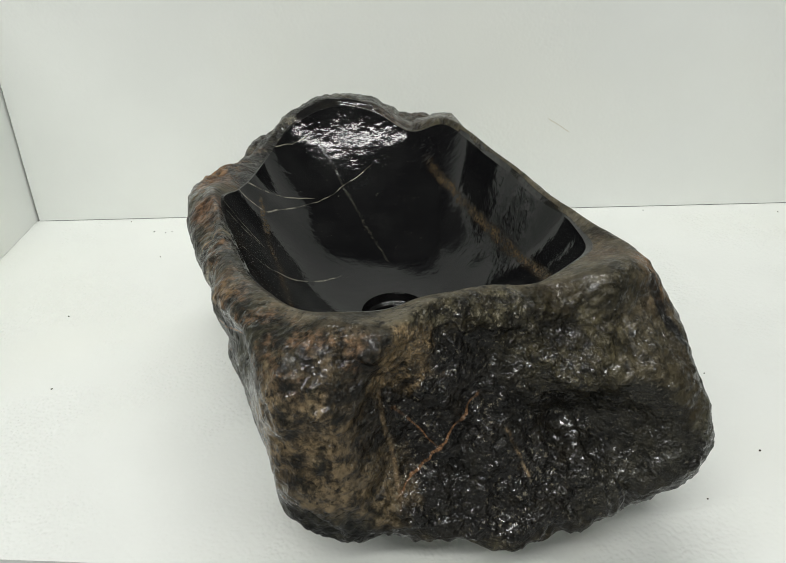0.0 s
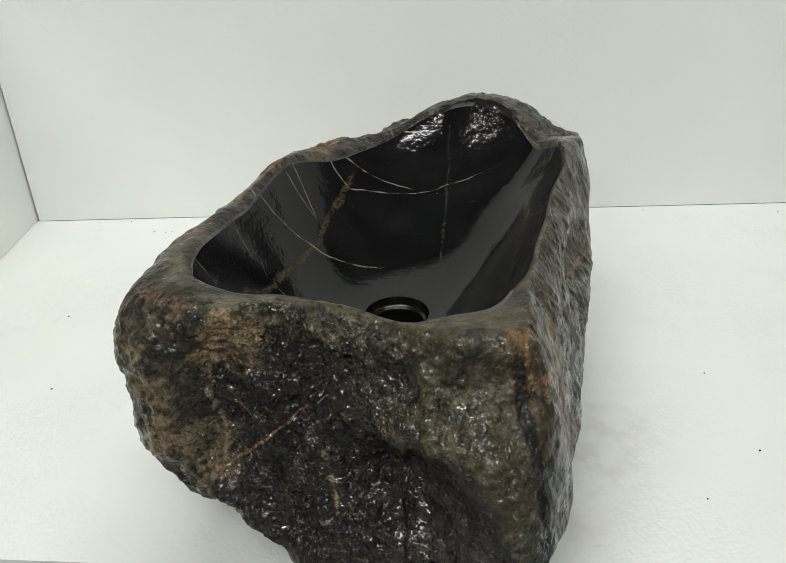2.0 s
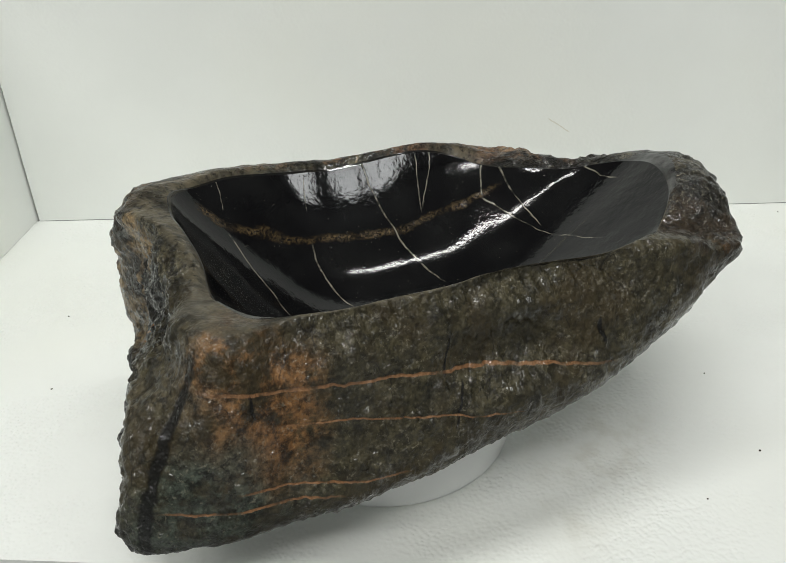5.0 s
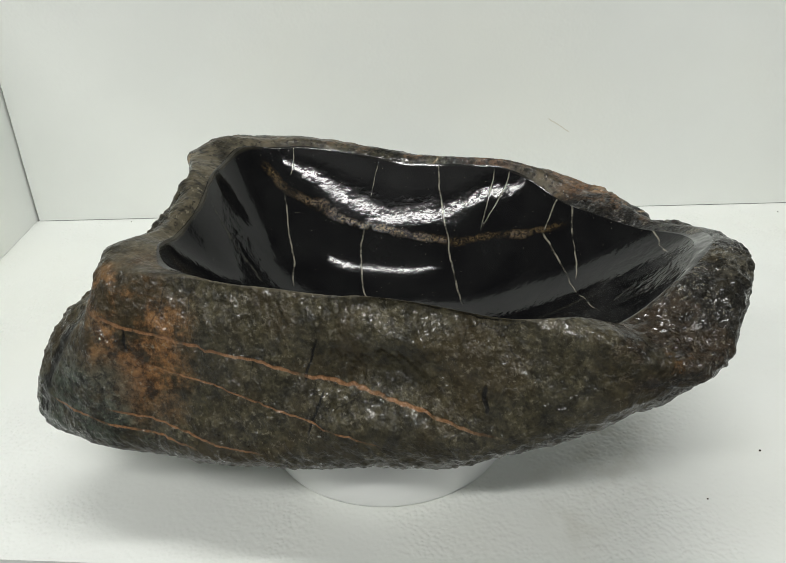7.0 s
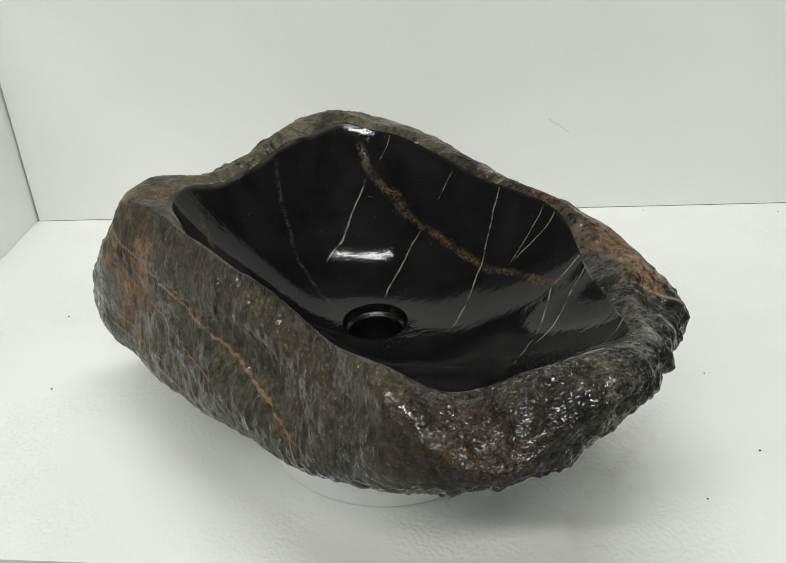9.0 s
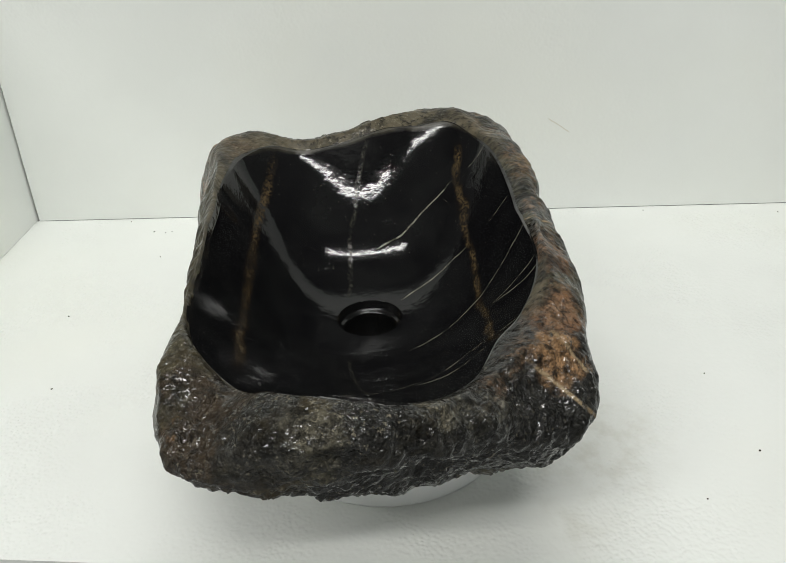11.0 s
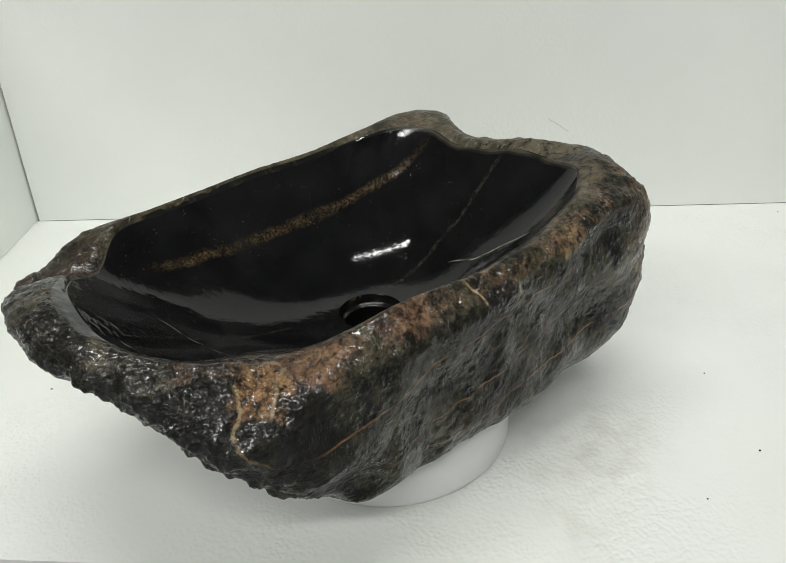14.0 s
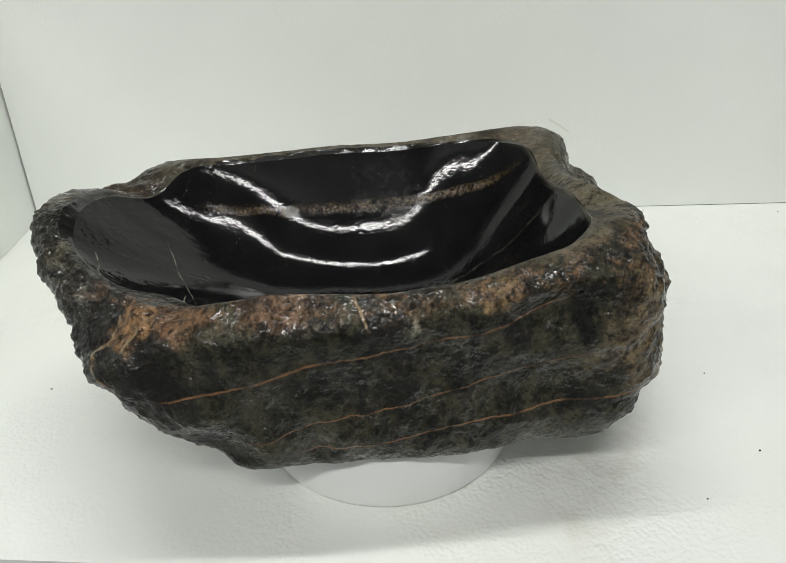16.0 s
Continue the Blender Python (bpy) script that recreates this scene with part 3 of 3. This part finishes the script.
NECK = [0.25, 0.244, 0.238, 0.247, 0.257, 0.279, 0.317, 0.394, 0.46, 0.456, 0.445, 0.428, 0.397, 0.345, 0.338, 0.313, 0.283, 0.257, 0.241, 0.233, 0.231, 0.232, 0.252, 0.263, 0.283, 0.357, 0.363, 0.308, 0.297, 0.291, 0.297, 0.323, 0.356, 0.373, 0.31, 0.279]
BROW = [0.236, 0.229, 0.225, 0.224, 0.234, 0.255, 0.298, 0.383, 0.415, 0.451, 0.452, 0.419, 0.369, 0.334, 0.308, 0.284, 0.253, 0.225, 0.214, 0.214, 0.22, 0.223, 0.246, 0.268, 0.295, 0.336, 0.338, 0.327, 0.281, 0.282, 0.282, 0.299, 0.344, 0.349, 0.285, 0.253]
CREST = [0.227, 0.219, 0.219, 0.222, 0.234, 0.259, 0.301, 0.344, 0.376, 0.399, 0.417, 0.402, 0.354, 0.322, 0.288, 0.264, 0.237, 0.216, 0.204, 0.2, 0.2, 0.208, 0.221, 0.235, 0.254, 0.277, 0.306, 0.307, 0.276, 0.257, 0.256, 0.275, 0.322, 0.322, 0.274, 0.247]
LIP = [0.218, 0.21, 0.21, 0.215, 0.227, 0.251, 0.292, 0.335, 0.353, 0.383, 0.391, 0.382, 0.335, 0.285, 0.262, 0.245, 0.225, 0.206, 0.192, 0.185, 0.183, 0.188, 0.199, 0.215, 0.236, 0.259, 0.274, 0.262, 0.248, 0.239, 0.241, 0.258, 0.276, 0.276, 0.255, 0.238]
TIP = [-0.484, -0.485, -0.484, -0.482, -0.483, -0.486, -0.489, -0.487, -0.508, -0.481, -0.472, -0.491, -0.514, -0.514, -0.514, -0.5, -0.49, -0.49, -0.492, -0.494, -0.495, -0.49, -0.487, -0.48, -0.473, -0.47, -0.458, -0.464, -0.462, -0.47, -0.479, -0.485, -0.473, -0.476, -0.478, -0.482]
DRAIN = Vector((0.016, 0.011))
DRAIN_R, BED = 0.045, -0.650
LIP_DOWN = 0.010


def height(z):
    return (z + 0.843) * U


def section(a):
    """The outside of the stone at one angle, from the underside to the polished lip: (radius, height)."""
    foot, tip = ring(FOOT, a), ring(TIP, a)
    return [Vector(p) for p in ((foot * 0.45, -0.747), (foot * 0.86, -0.748), (foot, -0.738), (ring(HIP, a), -0.690), (ring(WAIST, a), -0.630),
                                (ring(CHEST, a), -0.570), (ring(NECK, a), -0.525), (ring(BROW, a), tip * 0.75 - 0.525 * 0.25),
                                (ring(CREST, a), tip), (ring(LIP, a), tip - LIP_DOWN))]


def lip(a):
    c = radians(a)
    r = ring(LIP, a)
    return Vector((r * math.cos(c), r * math.sin(c), ring(TIP, a) - LIP_DOWN))


def ease(v, lo, hi):
    v = min(max((v - lo) / (hi - lo), 0.0), 1.0)
    return v * v * (3 - 2 * v)


def hump(a, middle, half):
    """1 at the middle angle, 0 beyond half to each side."""
    d = abs((a - middle + 180.0) % 360.0 - 180.0)
    return 1 - ease(d, half * 0.55, half)


ROUND, UP, DOWN = 960, 230, 90


def weathering(p, a, s):
    """How far the broken surface stands out or back, in metres."""
    broken = max(hump(a, 288, 46), hump(a, 108, 44))
    bark = hump(a, 20, 62)
    ribs = hump(a, 195, 60)
    big = noise.fractal(p * 26, 0.9, 2.1, 4)
    ridge = abs(noise.noise(p * 34 + Vector((3, 7, 1)))) - 0.25
    fine = noise.fractal(p * 120, 0.8, 2.2, 3)
    chip = noise.noise(p * 165 + Vector((5, 1, 2))) + 0.5 * noise.noise(p * 340)
    d = 0.0016 * (1 - 0.5 * bark) * (1 - 0.4 * ribs) * big + 0.0007 * fine + (0.00025 + 0.0010 * broken + 0.0003 * ribs) * chip
    d += broken * (0.0034 * big - 0.0060 * ridge + 0.0009 * fine)
    q = Vector((p.x * 130, p.y * 130, p.z * 38))
    slant = Vector((p.x * 190 + p.z * 60, p.y * 190 + p.z * 90, p.z * 48))
    d += bark * (0.0013 * noise.noise(q) + 0.0015 * noise.noise(slant))
    d += 0.0011 * broken * noise.noise(slant)
    q = Vector((p.x * 55, p.y * 55, p.z * 9))
    d += ribs * (0.0026 * noise.noise(q) + 0.0006 * noise.noise(slant))
    facet = noise.cell(Vector((p.x * 60, p.y * 60, p.z * 40)) + 0.9 * noise.noise_vector(p * 70))
    d += 0.0006 * broken * facet
    return d


FLAKE = Vector((0.055, -0.190, 0.145))      # middle of the flake broken off the rough end


def shell_mesh():
    bm = bmesh.new()
    hone, brow, polish = (bm.verts.layers.float.new(n) for n in ("hone", "brow", "polish"))
    rows = []
    for k in range(ROUND):
        a = 360.0 * k / ROUND
        c, s, pts = math.cos(radians(a)), math.sin(radians(a)), section(a)
        line = [spline(pts, j / UP) for j in range(UP + 1)]
        col = []
        for j, q in enumerate(line):
            u = 9 * j / UP
            b = line[max(j - 1, 0)]
            e = line[min(j + 1, UP)]
            t = (e - b).normalized()
            p = Vector((q.x * c * U, q.x * s * U, height(q.y)))
            side = Vector((t.y * c, t.y * s, -t.x))
            rough = ease(u, 1.0, 2.2) * (1 - 0.86 * ease(u, 6.8, 8.0)) * (1 - ease(u, 8.4, 9.0))
            p += side * weathering(p, a, u) * rough
            cleft = hump(a, 81.5, 3.0) * ease(u, 5.0, 7.0) * (1 - ease(u, 8.3, 8.9))
            slit = hump(a, 311, 0.9) * (1 - ease(u, 2.6, 3.2)) * ease(u, 1.0, 1.8)
            p -= side * (0.0045 * cleft + 0.012 * slit)
            far = (p - FLAKE).length + 0.016 * noise.fractal(p * 38, 0.8, 2.1, 3)
            flake = (1 - ease(far, 0.066, 0.072)) * ease(u, 2.2, 3.0) * (1 - ease(u, 6.6, 7.4))
            split = hump(a + 3 * noise.noise(p * 30), 310, 2.4) * ease(u, 2.0, 2.6) * (1 - ease(u, 5.6, 6.6))
            p -= side * (0.0038 * flake + 0.0042 * split)
            v = bm.verts.new(p)
            v[hone] = ease(u, 7.0, 8.4) * (1 - 0.9 * hump(a, 84, 24) * (1 - ease(u, 8.6, 9.0))) * (1 - 0.75 * hump(a, 122, 26)) * (1 - 0.65 * hump(a, 195, 52))
            v[brow] = ease(u, 6.0, 7.0) * (1 - ease(u, 8.0, 8.8))
            v[polish] = max(ease(u, 8.0, 8.4) * hump(a, 99, 13), ease(u, 8.2, 8.6) * hump(a, 32, 50), ease(u, 8.55, 8.9)) * (1 - hump(a, 290, 46) * (1 - ease(u, 8.85, 9.0))) * (1 - hump(a, 76, 15) * (1 - ease(u, 8.8, 9.0))) * (1 - hump(a, 132, 24) * (1 - ease(u, 8.8, 9.0)))
            col.append(v)
        rows.append(col)
    for k in range(ROUND):
        a, b = rows[k], rows[(k + 1) % ROUND]
        for j in range(UP):
            bm.faces.new((a[j], b[j], b[j + 1], a[j + 1]))
    bm.faces.new([r[0] for r in rows][::-1])
    return bm


@functools.lru_cache(None)
def soft_lip(a):
    """The lip without its small waves."""
    return sum((lip(a + k) for k in (-27, -18, -9, 0, 9, 18, 27)), Vector()) / 7


def bowl_point(a, s):
    """A point of the polished hollow: s is 0 at the drain's rim and 1 at the lip."""
    e = lip(a)
    e = soft_lip(a).lerp(e, ease(s, 0.55, 1.0))
    c = radians(a)
    hole = Vector((DRAIN.x + DRAIN_R * math.cos(c), DRAIN.y + DRAIN_R * math.sin(c)))
    flat_part = Vector((e.x, e.y)).lerp(hole, 1 - s)
    return Vector((flat_part.x, flat_part.y, BED + (e.z - BED) * (0.15 * s + 0.85 * s ** 2.4)))


def bowl_mesh():
    bm = bmesh.new()
    hone = bm.verts.layers.float.new("hone")
    rows = []
    for k in range(ROUND):
        a = 360.0 * k / ROUND
        col = []
        for j in range(DOWN + 1):
            s = 1 - j / DOWN
            q = bowl_point(a, s)
            v = bm.verts.new((q.x * U, q.y * U, height(q.z)))
            v[hone] = ease(s, 0.95, 1.02) * hump(a, 290, 50)
            col.append(v)
        rows.append(col)
    for k in range(ROUND):
        a, b = rows[k], rows[(k + 1) % ROUND]
        for j in range(DOWN):
            bm.faces.new((a[j], b[j], b[j + 1], a[j + 1]))
    return bm


def drain_mesh():
    n = 96
    bm = bmesh.new()
    profile = [(DRAIN_R, 0.0), (DRAIN_R - 0.001, -0.002), (DRAIN_R - 0.0015, -0.012), (DRAIN_R - 0.003, -0.014), (0.038, -0.0145),
               (0.0365, -0.0155), (0.036, -0.018), (0.036, -0.09)]
    rows = []
    for r, z in profile:
        rows.append([bm.verts.new(((DRAIN.x + r * math.cos(2 * math.pi * k / n)) * U, (DRAIN.y + r * math.sin(2 * math.pi * k / n)) * U, height(BED + z))) for k in range(n)])
    for a, b in zip(rows, rows[1:]):
        for k in range(n):
            bm.faces.new((a[k], a[(k + 1) % n], b[(k + 1) % n], b[k]))
    bm.faces.new(rows[-1])
    return bm



def crumb(x, y, size, turn):
    """A grain of dirt on the foam floor."""
    bm = bmesh.new()
    bmesh.ops.create_icosphere(bm, subdivisions=1, radius=size)
    for v in bm.verts:
        v.co = v.co * (1 + 0.5 * noise.noise(v.co * 900 + Vector((x * 50, y * 50, 0))))
        v.co.z = max(v.co.z * 0.6, -size * 0.3)
    ob = tagged(part("crumb", bm, SPECK), "tiny dark crumb lying on the foam floor", "crumb", "crumbs on the floor")
    ob.matrix_world = pose(x, y, size * 0.3, 0, 0, turn)


for k, (x, y) in enumerate([(-0.3601, 0.219), (-0.2799, 0.3497), (-0.3405, 0.457), (-0.3017, 0.422), (-0.2859, 0.417), (-0.2775, 0.4189), (-0.3388, 0.0822),
                            (0.2558, -0.1216), (0.3116, 0.043), (0.3201, -0.0698), (0.3567, 0.4004), (0.5272, 0.3732)]):
    crumb(x, y, 0.0009 if k % 3 else 0.0012, 40 * k)

basin = tagged(new("stone_basin"), "dark natural stone wash basin, polished black bowl, rough brown outside", "basin")
shell = part("stone_shell", shell_mesh(), ROCK, basin, "rough dark brown and olive natural stone outside")
bowl = part("bowl", bowl_mesh(), BOWL, basin, "polished black hollow with pale and brown veins")
drain = part("drain_hole", drain_mesh(), DRILLED, basin, "round drilled drain hole with a stepped rim")


def motions():
    for thing in (basin, turntable):
        walk(thing, [(0.25 * k, pose(0, 0, 0, 0, 0, TURN * 0.25 * k)) for k in range(65)])


motions()
